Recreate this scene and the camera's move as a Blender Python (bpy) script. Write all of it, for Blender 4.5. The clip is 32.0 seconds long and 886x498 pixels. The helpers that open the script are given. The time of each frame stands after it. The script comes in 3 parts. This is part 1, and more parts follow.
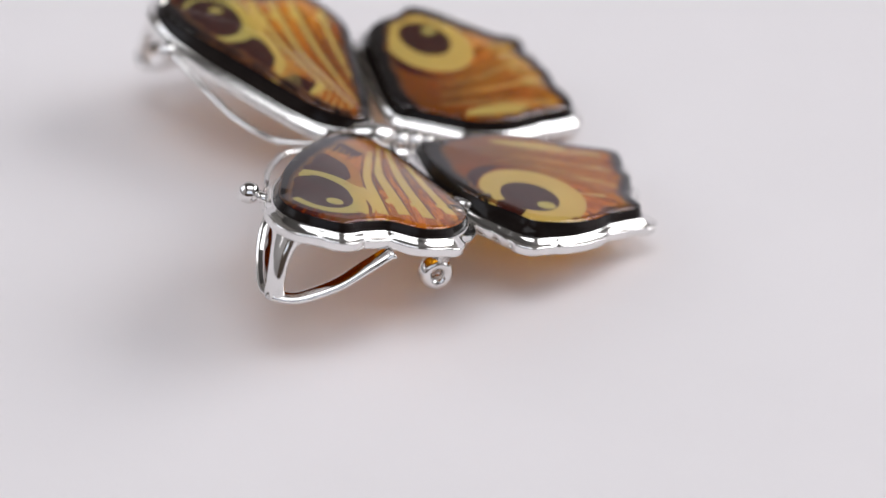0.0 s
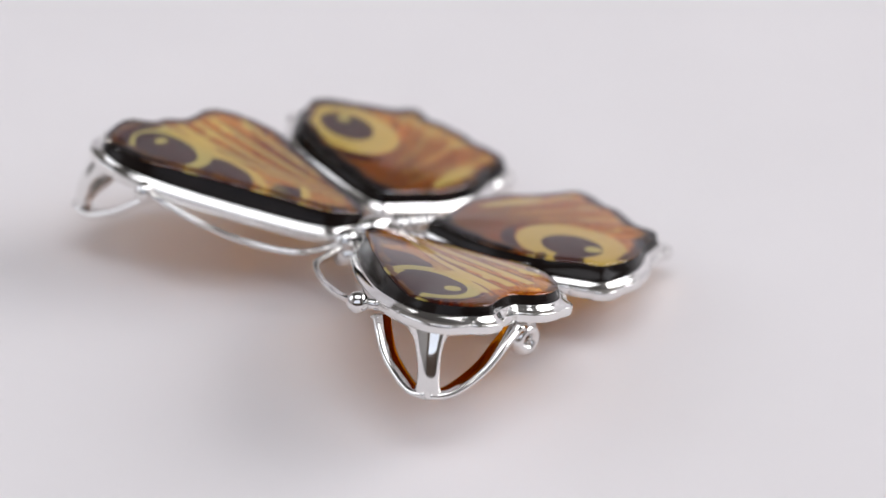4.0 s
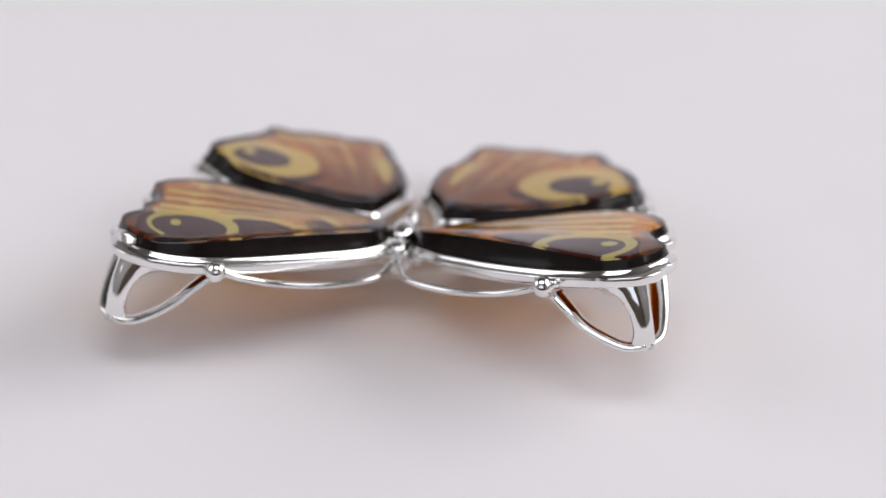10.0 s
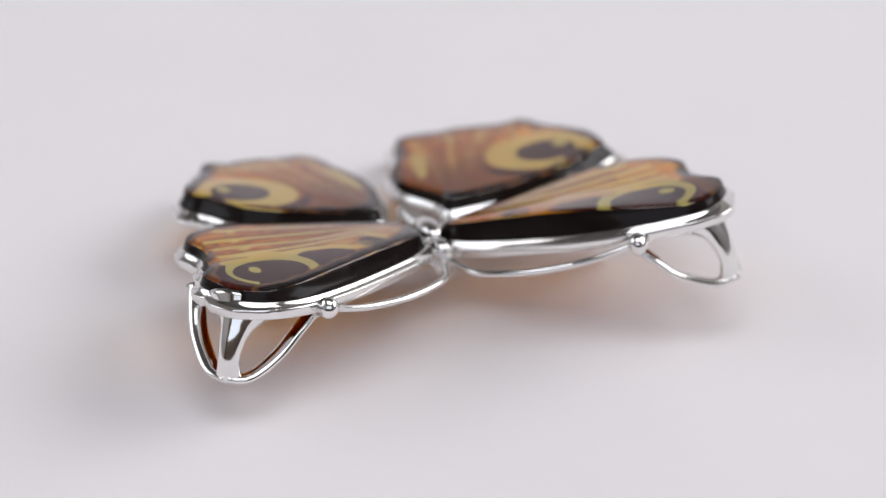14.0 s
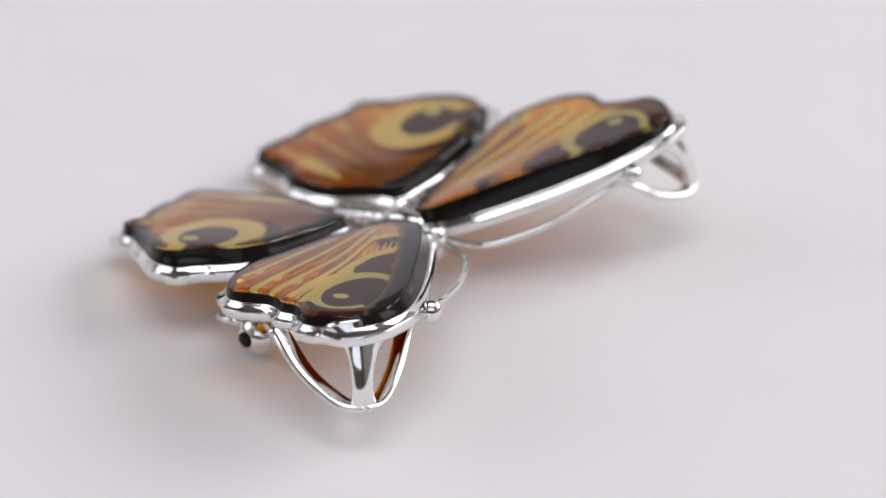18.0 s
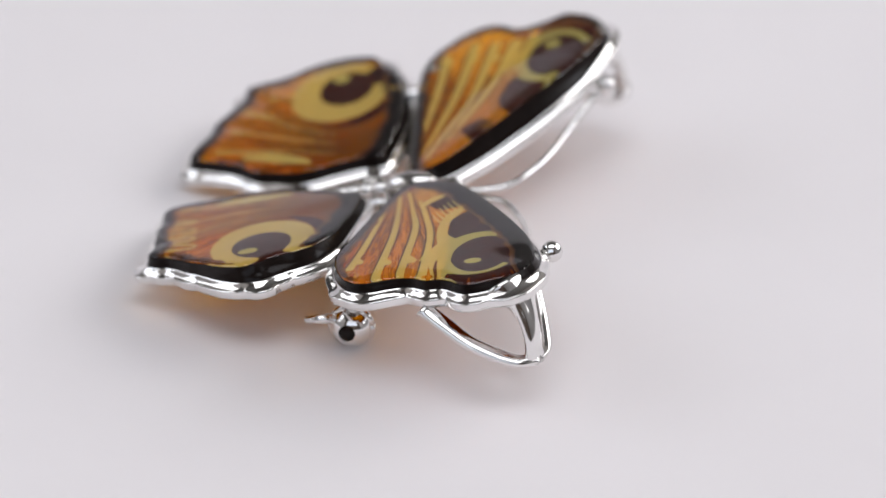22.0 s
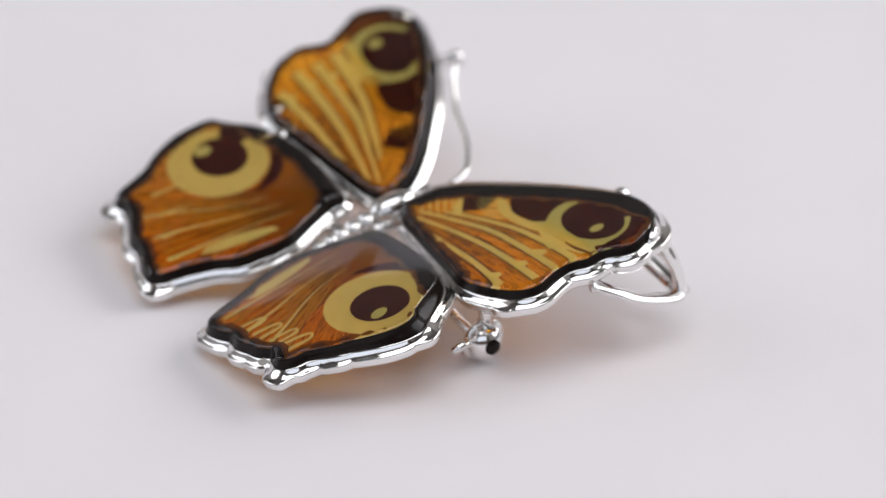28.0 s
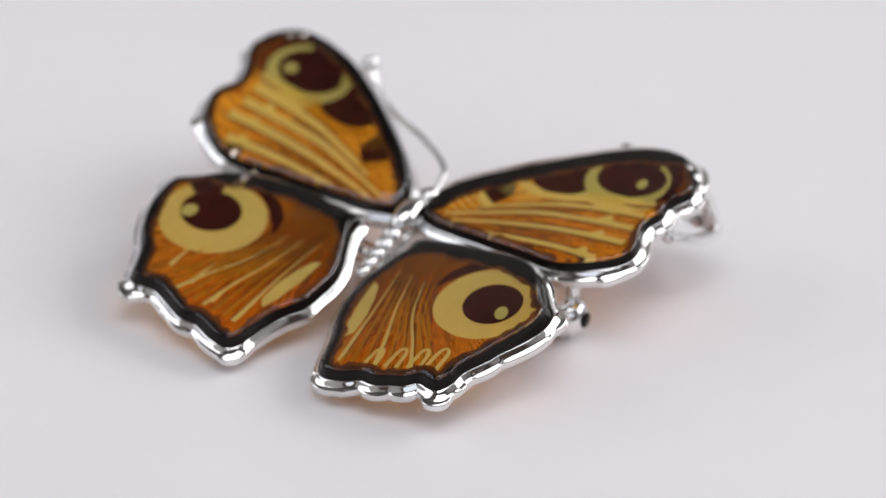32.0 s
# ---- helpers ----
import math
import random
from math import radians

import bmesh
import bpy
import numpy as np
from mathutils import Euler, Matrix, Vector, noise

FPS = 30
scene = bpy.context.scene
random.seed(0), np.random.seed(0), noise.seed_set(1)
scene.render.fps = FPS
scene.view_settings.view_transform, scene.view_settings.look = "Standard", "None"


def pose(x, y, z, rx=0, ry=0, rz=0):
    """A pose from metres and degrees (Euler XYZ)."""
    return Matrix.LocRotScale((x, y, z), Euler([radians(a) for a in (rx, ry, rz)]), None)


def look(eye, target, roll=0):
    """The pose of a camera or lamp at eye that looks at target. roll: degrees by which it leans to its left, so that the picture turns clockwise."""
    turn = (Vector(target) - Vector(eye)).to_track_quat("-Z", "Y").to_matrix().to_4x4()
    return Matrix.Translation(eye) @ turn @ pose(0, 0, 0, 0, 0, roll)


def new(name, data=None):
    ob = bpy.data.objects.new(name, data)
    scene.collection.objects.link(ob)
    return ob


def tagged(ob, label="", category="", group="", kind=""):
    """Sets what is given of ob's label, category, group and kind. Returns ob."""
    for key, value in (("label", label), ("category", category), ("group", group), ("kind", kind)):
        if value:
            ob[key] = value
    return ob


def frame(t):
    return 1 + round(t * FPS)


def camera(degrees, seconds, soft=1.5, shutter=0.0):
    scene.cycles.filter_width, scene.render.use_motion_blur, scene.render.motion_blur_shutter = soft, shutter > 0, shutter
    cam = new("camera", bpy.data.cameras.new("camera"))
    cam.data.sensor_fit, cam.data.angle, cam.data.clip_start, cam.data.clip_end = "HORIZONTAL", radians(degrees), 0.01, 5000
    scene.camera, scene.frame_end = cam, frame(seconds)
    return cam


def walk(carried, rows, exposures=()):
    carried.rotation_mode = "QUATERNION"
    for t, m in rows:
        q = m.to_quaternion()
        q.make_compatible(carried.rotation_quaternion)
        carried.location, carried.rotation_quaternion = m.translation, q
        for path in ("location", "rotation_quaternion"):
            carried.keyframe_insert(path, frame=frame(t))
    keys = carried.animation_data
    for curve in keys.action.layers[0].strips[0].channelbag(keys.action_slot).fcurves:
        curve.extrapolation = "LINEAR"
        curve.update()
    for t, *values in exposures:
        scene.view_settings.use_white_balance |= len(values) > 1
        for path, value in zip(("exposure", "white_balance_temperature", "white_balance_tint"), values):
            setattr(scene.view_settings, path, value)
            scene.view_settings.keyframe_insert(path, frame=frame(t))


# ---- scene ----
cam = camera(17.41, 32.0, soft=1.5)
cam.data.dof.use_dof = True
cam.data.dof.focus_distance = 0.2500
cam.data.dof.aperture_fstop = 17.0
EYE = Vector((0.0, -0.23318, 0.14312))
# seconds, turn of the table, pan and tilt of the camera (degrees)
ROWS = [
    (0.0, -249.74, -1.139, 32.602),
    (0.5, -246.34, -1.237, 31.801),
    (1.0, -243.29, -1.161, 30.964),
    (1.5, -240.27, -1.074, 30.882),
    (2.0, -237.17, -1.030, 30.867),
    (2.5, -233.23, -1.075, 30.812),
    (3.0, -230.23, -1.049, 30.826),
    (3.5, -227.22, -1.006, 30.885),
    (5.5, -214.33, -1.140, 30.914),
    (6.0, -211.28, -1.137, 30.917),
    (6.5, -207.85, -1.114, 30.907),
    (7.0, -204.63, -1.074, 30.899),
    (7.5, -201.45, -1.070, 30.910),
    (8.0, -198.33, -1.051, 30.926),
    (8.5, -194.91, -1.039, 30.920),
    (9.0, -191.73, -0.964, 30.904),
    (9.5, -188.53, -0.834, 30.928),
    (10.0, -185.23, -0.658, 30.928),
    (10.5, -181.83, -0.521, 30.941),
    (11.0, -178.24, -0.528, 30.932),
    (11.5, -175.12, -0.559, 30.981),
    (12.0, -171.95, -0.553, 30.991),
    (12.5, -168.67, -0.467, 31.009),
    (13.0, -164.28, -0.419, 30.990),
    (13.5, -161.52, -0.352, 30.993),
    (14.0, -158.56, -0.352, 30.992),
    (14.5, -155.44, -0.384, 31.003),
    (16.5, -138.28, -0.882, 31.060),
    (17.0, -135.02, -0.934, 31.077),
    (17.5, -131.43, -1.135, 31.093),
    (18.0, -128.74, -1.226, 31.141),
    (18.5, -125.50, -1.258, 31.205),
    (19.0, -121.62, -1.291, 31.258),
    (19.5, -118.44, -1.264, 31.288),
    (20.0, -115.04, -1.173, 31.341),
    (20.5, -111.15, -1.091, 31.431),
    (21.0, -107.67, -1.067, 31.616),
    (21.5, -104.37, -1.150, 31.727),
    (22.0, -100.80, -1.226, 31.791),
    (22.5, -97.00, -1.217, 31.833),
    (23.0, -93.09, -1.159, 31.841),
    (23.5, -89.88, -1.114, 31.859),
    (24.0, -86.47, -1.227, 31.849),
    (24.5, -82.48, -1.336, 31.854),
    (26.5, -67.82, -1.513, 31.617),
    (27.0, -64.41, -1.583, 31.521),
    (27.5, -61.03, -1.667, 31.385),
    (28.0, -57.61, -1.734, 31.181),
    (28.5, -53.84, -1.722, 30.972),
    (29.0, -50.40, -1.493, 30.947),
    (29.5, -47.19, -1.332, 30.925),
    (30.0, -43.94, -1.436, 30.906),
    (30.5, -40.25, -1.564, 30.891),
    (31.0, -36.80, -1.556, 30.904),
    (31.5, -33.55, -1.416, 30.899),
    (32.0, -29.90, -1.244, 30.898),
]


def aim(pan, tilt):
    """A point ahead of the camera."""
    p, e = radians(pan), radians(tilt)
    return EYE + Vector((-math.sin(p) * math.cos(e), math.cos(p) * math.cos(e), -math.sin(e)))


walk(cam, [(t, look(EYE, aim(pan, tilt), 1.233)) for t, turn, pan, tilt in ROWS])

# ---- world and light ----
world = bpy.data.worlds.new("world")
scene.world = world
world.use_nodes = True
sky = world.node_tree.nodes.new("ShaderNodeTexSky")
sky.sky_type, sky.sun_disc = "NISHITA", False
sky.sun_elevation, sky.sun_rotation = radians(40), radians(60)
back = world.node_tree.nodes["Background"]
back.inputs["Strength"].default_value = 0.12
world.node_tree.links.new(sky.outputs["Color"], back.inputs["Color"])
scene.view_settings.exposure = 0.0


def lamp(name, eye, target, size_x, size_y, power, colour):
    data = bpy.data.lights.new(name, "AREA")
    data.shape, data.size, data.size_y, data.energy, data.color = "RECTANGLE", size_x, size_y, power, colour
    ob = new(name, data)
    ob.matrix_world = look(eye, target)
    return ob


lamp("east_window_daylight", (1.44, 0.40, 1.10), (0.0, 0.40, 1.10), 1.6, 1.3, 22.5, (1.0, 0.985, 0.995))
# Unseen fill lamps overhead, west and south, added to soften the shadows.
lamp("overhead_fill_light", (0.10, -0.45, 1.79), (0.10, -0.45, 0.0), 1.6, 1.0, 12.4, (1.0, 0.985, 0.99))
lamp("west_fill_light", (-1.44, 0.20, 1.05), (0.0, 0.20, 1.05), 1.2, 1.2, 7.0, (1.0, 0.985, 0.99))
lamp("south_fill_light", (-0.10, -1.66, 1.15), (-0.10, 0.0, 1.15), 1.8, 1.1, 5.0, (1.0, 0.985, 0.99))

# ---- materials ----


class Nodes:
    """Short hand for a node material."""

    def __init__(self, name):
        self.mat = bpy.data.materials.new(name)
        self.mat.use_nodes = True
        self.tree = self.mat.node_tree
        self.bsdf = self.tree.nodes["Principled BSDF"]
        self.out = self.tree.nodes["Material Output"]

    def add(self, kind, **values):
        node = self.tree.nodes.new(kind)
        for key, value in values.items():
            if key == "operation":
                node.operation = value
            elif key == "noise_dimensions":
                node.noise_dimensions = value
            else:
                node.inputs[key.replace("_", " ")].default_value = value
        return node

    def link(self, a, b):
        self.tree.links.new(a, b)

    def math(self, operation, a, b=None):
        node = self.add("ShaderNodeMath", operation=operation)
        for k, v in enumerate((a, b)):
            if v is None:
                continue
            if isinstance(v, (int, float)):
                node.inputs[k].default_value = v
            else:
                self.link(v, node.inputs[k])
        return node.outputs[0]

    def ramp(self, fac, stops):
        node = self.tree.nodes.new("ShaderNodeValToRGB")
        el = node.color_ramp.elements
        while len(el) < len(stops):
            el.new(0.5)
        for e, (pos, col) in zip(el, stops):
            e.position, e.color = pos, (*col, 1)
        self.link(fac, node.inputs["Fac"])
        return node.outputs["Color"]

    def noise(self, scale, detail=3.0, rough=0.55, vector=None):
        node = self.add("ShaderNodeTexNoise", Scale=scale, Detail=detail, Roughness=rough)
        if vector is None:
            vector = self.tree.nodes.new("ShaderNodeTexCoord").outputs["Object"]
        self.link(vector, node.inputs["Vector"])
        return node.outputs["Fac"]

    def bump(self, height, strength, distance):
        node = self.add("ShaderNodeBump", Strength=strength, Distance=distance)
        self.link(height, node.inputs["Height"])
        self.link(node.outputs["Normal"], self.bsdf.inputs["Normal"])

    def set(self, **values):
        for key, value in values.items():
            self.bsdf.inputs[key.replace("_", " ")].default_value = value


def plain(name, colour, rough, scale=40.0, spread=0.12, bump=0.0):
    n = Nodes(name)
    lo = tuple(c * (1 - spread) for c in colour)
    hi = tuple(min(1, c * (1 + spread)) for c in colour)
    f = n.noise(scale, 5)
    n.link(n.ramp(f, [(0.3, lo), (0.7, hi)]), n.bsdf.inputs["Base Color"])
    n.set(Roughness=rough)
    if bump:
        n.bump(n.noise(scale * 6, 4), 0.3, bump)
    return n.mat


def silver_material():
    n = Nodes("polished_silver")
    n.set(Metallic=1.0)
    f = n.noise(700, 4)
    n.link(n.ramp(n.noise(250, 3), [(0.3, (0.80, 0.785, 0.77)), (0.7, (0.90, 0.89, 0.875))]), n.bsdf.inputs["Base Color"])
    n.link(n.math("ADD", n.math("MULTIPLY", f, 0.09), 0.05), n.bsdf.inputs["Roughness"])
    n.bump(n.noise(420, 2), 0.05, 0.0002)
    return n.mat


def amber_clear():
    n = Nodes("clear_amber")
    n.set(Roughness=0.02, IOR=1.54)
    n.bsdf.inputs["Transmission Weight"].default_value = 1.0
    n.bsdf.inputs["Base Color"].default_value = (1.0, 0.97, 0.90, 1)
    return n.mat


def paint(name, colour, spread=0.15, streak=None, light=0.35, dark=None, glow=(0.95, 0.66, 0.14), clear=0.0, root=0.0, gain=2.6):
    """Paint behind amber: partly lets light through. streak: the point from which the streaks fan out; root: how far from it the ground is washed with brown; gain: how much the streaks thin the paint."""
    n = Nodes(name)
    co = n.tree.nodes.new("ShaderNodeTexCoord").outputs["Object"]
    if streak:
        sep = n.tree.nodes.new("ShaderNodeSeparateXYZ")
        n.link(co, sep.inputs[0])
        ax = n.math("ABSOLUTE", sep.outputs[0])
        dx, dy = n.math("SUBTRACT", ax, streak[0]), n.math("SUBTRACT", sep.outputs[1], streak[1])
        ang = n.math("ARCTAN2", dy, dx)
        rad = n.math("SQRT", n.math("ADD", n.math("MULTIPLY", dx, dx), n.math("MULTIPLY", dy, dy)))
        comb = n.tree.nodes.new("ShaderNodeCombineXYZ")
        n.link(n.math("MULTIPLY", ang, 9.0), comb.inputs[0])
        n.link(n.math("MULTIPLY", rad, 90.0), comb.inputs[1])
        f = n.noise(2.2, 5, 0.65, comb.outputs[0])
        c2 = n.tree.nodes.new("ShaderNodeCombineXYZ")
        n.link(n.math("MULTIPLY", ang, 40.0), c2.inputs[0])
        n.link(n.math("MULTIPLY", rad, 500.0), c2.inputs[1])
        f = n.math("ADD", n.math("MULTIPLY", f, 0.72), n.math("MULTIPLY", n.noise(2.0, 3, 0.6, c2.outputs[0]), 0.28))
    else:
        f = n.noise(500, 4, 0.6, co)
    lo = dark or tuple(c * (1 - spread) for c in colour)
    hi = tuple(min(1, c * (1 + spread)) for c in colour)
    col = n.ramp(f, [(0.38, lo), (0.50, colour), (0.63, hi)])
    wash = None
    if root:
        wash = n.math("MINIMUM", n.math("MAXIMUM", n.math("ADD", n.math("MULTIPLY", rad, 1.0 / root), n.math("SUBTRACT", n.math("MULTIPLY", f, 1.2), 0.75)), 0.30), 1.0)
        brown = n.tree.nodes.new("ShaderNodeVectorMath")
        brown.operation = "SCALE"
        n.link(col, brown.inputs[0])
        n.link(n.math("POWER", wash, 1.3), brown.inputs["Scale"])
        col = brown.outputs[0]
    n.link(col, n.bsdf.inputs["Base Color"])
    n.set(Roughness=0.6, Specular_IOR_Level=0.0)
    tr = n.tree.nodes.new("ShaderNodeBsdfTranslucent")
    tr.inputs["Color"].default_value = (*glow, 1)
    mix = n.tree.nodes.new("ShaderNodeMixShader")
    mix.inputs[0].default_value = light
    n.link(n.bsdf.outputs[0], mix.inputs[1])
    n.link(tr.outputs[0], mix.inputs[2])
    if clear:
        see = n.tree.nodes.new("ShaderNodeBsdfTransparent")
        see.inputs["Color"].default_value = (*glow, 1)
        both = n.tree.nodes.new("ShaderNodeMixShader")
        thin = n.math("ADD", n.math("MULTIPLY", n.math("SUBTRACT", f, 0.5), gain if streak else 0.0), clear)
        n.link(n.math("MULTIPLY", thin, wash) if wash else thin, both.inputs[0])
        n.link(mix.outputs[0], both.inputs[1])
        n.link(see.outputs[0], both.inputs[2])
        mix = both
    n.link(mix.outputs[0], n.out.inputs["Surface"])
    return n.mat


SILVER = silver_material()
AMBER = amber_clear()
DARK_SIDE = plain("dark_amber_edge", (0.010, 0.007, 0.006), 0.16, 300, 0.4)
DARK_SIDE.node_tree.nodes["Principled BSDF"].inputs["Specular IOR Level"].default_value = 0.15
ORANGE_FORE = paint("orange_streaked_paint", (0.40, 0.034, 0.001), 0.60, (0.003, 0.000), 0.24, (0.11, 0.011, 0.001), (0.99, 0.51, 0.035), 0.58, gain=1.3)
ORANGE_HIND = paint("rust_streaked_paint", (0.36, 0.030, 0.001), 0.95, (0.004, -0.003), 0.24, (0.03, 0.004, 0.001), (0.99, 0.535, 0.045), 0.62, 0.011, 2.4)
YELLOW = paint("yellow_gold_paint", (0.57, 0.49, 0.14), 0.06, None, 0.30, None, (1.0, 0.86, 0.20), 0.26)
OCHRE = paint("ochre_paint", (0.34, 0.15, 0.008), 0.2, None, 0.30, None, (1.0, 0.74, 0.12), 0.35)
MAROON = paint("maroon_paint", (0.028, 0.005, 0.004), 0.30, None, 0.02)
BLACK = paint("black_paint", (0.010, 0.008, 0.008), 0.30, None, 0.0)
BROWN = paint("brown_paint", (0.085, 0.024, 0.007), 0.35, None, 0.12)
DARK_LINE = paint("dark_brown_line_paint", (0.055, 0.022, 0.012), 0.30, None, 0.05)
PAPER = plain("matt_white_paper", (0.812, 0.780, 0.788), 0.75, 30, 0.015, 0.00004)
GREY_PAD = plain("dark_grey_matt", (0.05, 0.048, 0.05), 0.9, 400, 0.3, 0.0002)
TAUPE = plain("taupe_wall_paint", (0.26, 0.245, 0.23), 0.8, 8, 0.08)
WALL = plain("grey_white_wall_paint", (0.46, 0.445, 0.435), 0.8, 8, 0.05)
DIM = plain("dark_brown_wall_paint", (0.13, 0.095, 0.075), 0.9, 30, 0.3)
CEIL = plain("grey_ceiling_paint", (0.11, 0.107, 0.104), 0.85, 8, 0.04)
WOOD = plain("brown_wood", (0.22, 0.12, 0.06), 0.45, 12, 0.4)
FRAME = plain("white_window_paint", (0.78, 0.78, 0.77), 0.4, 20, 0.05)

# ---- helpers for meshes; shapes are written in centimetres ----
CM = 0.01


def part(name, bm, material, parent, label="", smooth=True):
    """One mesh object from a bmesh, in centimetres, under a thing or a part."""
    bmesh.ops.scale(bm, vec=(CM, CM, CM), verts=bm.verts)
    me = bpy.data.meshes.new(name)
    bm.to_mesh(me)
    bm.free()
    me.materials.append(material)
    if smooth:
        for f in me.polygons:
            f.use_smooth = True
    ob = new(name, me)
    if parent is not None:
        ob.parent = parent
    return tagged(ob, label)


def spline(pts, n, closed=True):
    """n points on a smooth line through pts."""
    out, m = [], len(pts)
    spans = m if closed else m - 1
    for k in range(n):
        u = k * spans / (n if closed else n - 1)
        i = min(int(u), spans - 1)
        f = u - i
        q = [pts[(i + j) % m] if closed else pts[max(0, min(m - 1, i + j))] for j in (-1, 0, 1, 2)]
        out.append(tuple(0.5 * (2 * b + (c - a) * f + (2 * a - 5 * b + 4 * c - d) * f * f + (3 * b - a - 3 * c + d) * f ** 3)
                         for a, b, c, d in zip(*q)))
    return out


def even(pts, n):
    """n points at even steps along a closed line."""
    p = np.array(spline(pts, 600) + spline(pts, 600)[:1])
    s = np.concatenate([[0], np.cumsum(np.hypot(*np.diff(p, axis=0).T))])
    u = np.linspace(0, s[-1], n, endpoint=False)
    return np.stack([np.interp(u, s, p[:, 0]), np.interp(u, s, p[:, 1])], 1), s[-1]


def outward(p):
    d = np.roll(p, -1, 0) - np.roll(p, 1, 0)
    d /= np.hypot(*d.T)[:, None]
    area = np.sum(p[:, 0] * np.roll(p[:, 1], -1) - p[:, 1] * np.roll(p[:, 0], -1))
    return np.stack([d[:, 1], -d[:, 0]], 1) * (1 if area > 0 else -1)


def skin(bm, rings, close_ring=True, cap=False):
    """Joins rings of points to a skin."""
    vs = [[bm.verts.new(p) for p in ring] for ring in rings]
    n = len(vs[0])
    for a, b in zip(vs, vs[1:]):
        for i in range(n if close_ring else n - 1):
            j = (i + 1) % n
            bm.faces.new((a[i], a[j], b[j], b[i]))
    if cap:
        bm.faces.new(vs[0][::-1])
        bm.faces.new(vs[-1])
    return vs


def tube(pts, radii, sides=10, flat=1.0, up=(0, 0, 1)):
    """A round bar along pts, with closed ends; flat: its thickness across against its width."""
    bm = bmesh.new()
    rings = []
    pts = [Vector(p) for p in pts]
    for i, p in enumerate(pts):
        d = (pts[min(i + 1, len(pts) - 1)] - pts[max(i - 1, 0)]).normalized()
        a = d.cross(Vector(up))
        a = a.normalized() if a.length > 1e-4 else Vector((1, 0, 0))
        b = d.cross(a)
        r = radii[i] if isinstance(radii, (list, tuple)) else radii
        rings.append([p + (a * math.cos(w) + b * math.sin(w) * flat) * r for w in (2 * math.pi * k / sides for k in range(sides))])
    skin(bm, rings, cap=True)
    return bm


def ball(bm, centre, radii, turn=0.0, rows=10, cols=16):
    c = Vector(centre)
    rings = []
    for i in range(rows + 1):
        t = math.pi * (0.02 + 0.96 * i / rows)
        rings.append([c + Matrix.Rotation(turn, 3, "Z") @ Vector((radii[0] * math.sin(t) * math.cos(w), radii[1] * math.sin(t) * math.sin(w), radii[2] * math.cos(t)))
                      for w in (2 * math.pi * k / cols for k in range(cols))])
    skin(bm, rings, cap=True)


def fix(bm):
    bmesh.ops.recalc_face_normals(bm, faces=bm.faces)
    return bm


# ---- the place: turntable, table, room ----
def box(bm, lo, hi):
    r = bmesh.ops.create_cube(bm, size=1.0)
    for v in r["verts"]:
        v.co = Vector([(a + b) / 2 + c * (b - a) for a, b, c in zip(lo, hi, v.co)])


def structure(name, boxes, material, label):
    bm = bmesh.new()
    for lo, hi in boxes:
        box(bm, lo, hi)
    ob = part(name, bm, material, None, label, smooth=False)
    return tagged(ob, kind="structure")


def disc(name, prof, material, parent, label=""):
    bm = bmesh.new()
    skin(bm, [[(r * math.cos(w), r * math.sin(w), z) for w in (2 * math.pi * k / 96 for k in range(96))] for r, z in prof], cap=True)
    return part(name, fix(bm), material, parent, label, smooth=False)


def turntable():
    ob = new("turntable")
    tagged(ob, "round turntable covered with plain matt white paper", "turntable")
    disc("plate", [(0.01, -0.06), (14.85, -0.06), (15.0, -0.2), (15.0, -1.85), (14.8, -2.0), (0.01, -2.0)], FRAME, ob)
    disc("paper_sheet", [(0.01, 0.0), (4.0, 0.0), (14.5, 0.0), (14.5, -0.056), (0.01, -0.056)], PAPER, ob, "plain matt white paper")
    return ob


def dark_pad():
    # Unidentified dark thing, given the shape of a flat disc.
    bm = bmesh.new()
    prof = [(0.02, 0.10), (2.7, 0.10), (2.78, 0.07), (2.8, 0.0), (0.02, 0.0)]
    skin(bm, [[(r * math.cos(w), r * math.sin(w), z) for w in (2 * math.pi * k / 48 for k in range(48))] for r, z in prof], cap=True)
    ob = part("pad", fix(bm), GREY_PAD, None, "dark grey round disc at the edge of the white turntable")
    return tagged(ob, category="pad")


FLOOR = -77.0


def table():
    ob = new("table")
    tagged(ob, "plain white table standing on a brown floor", "table")
    bm = bmesh.new()
    box(bm, (-75, -45, -5.0), (75, 55, -2.0))
    part("tabletop", bm, PAPER, ob, "matt white tabletop", smooth=False)
    for x in (-72, 67):
        for y in (-42, 47):
            bm = bmesh.new()
            box(bm, (x, y, FLOOR), (x + 5, y + 5, -5.0))
            part("leg", bm, FRAME, ob, smooth=False)
    return ob


def backdrop_reflector():
    """Unseen white paper sweep behind the table, added so the near wings reflect it."""
    bm = bmesh.new()
    line = [(34.0, -1.9)] + [(38.0 + 14.0 * math.sin(w), 12.2 - 14.0 * math.cos(w)) for w in (radians(9 * k) for k in range(11))] + [(52.0, 25.0)]
    skin(bm, [[(x, y, z) for y, z in line] + [(x, y + 0.12, z - 0.06) for y, z in reversed(line)] for x in (-73.0, -36.0, 0.0, 36.0, 73.0)], cap=True)
    ob = part("backdrop_reflector", fix(bm), PAPER, None, "unseen matt white paper reflector sweeping up behind the table")
    return tagged(ob, kind="structure")


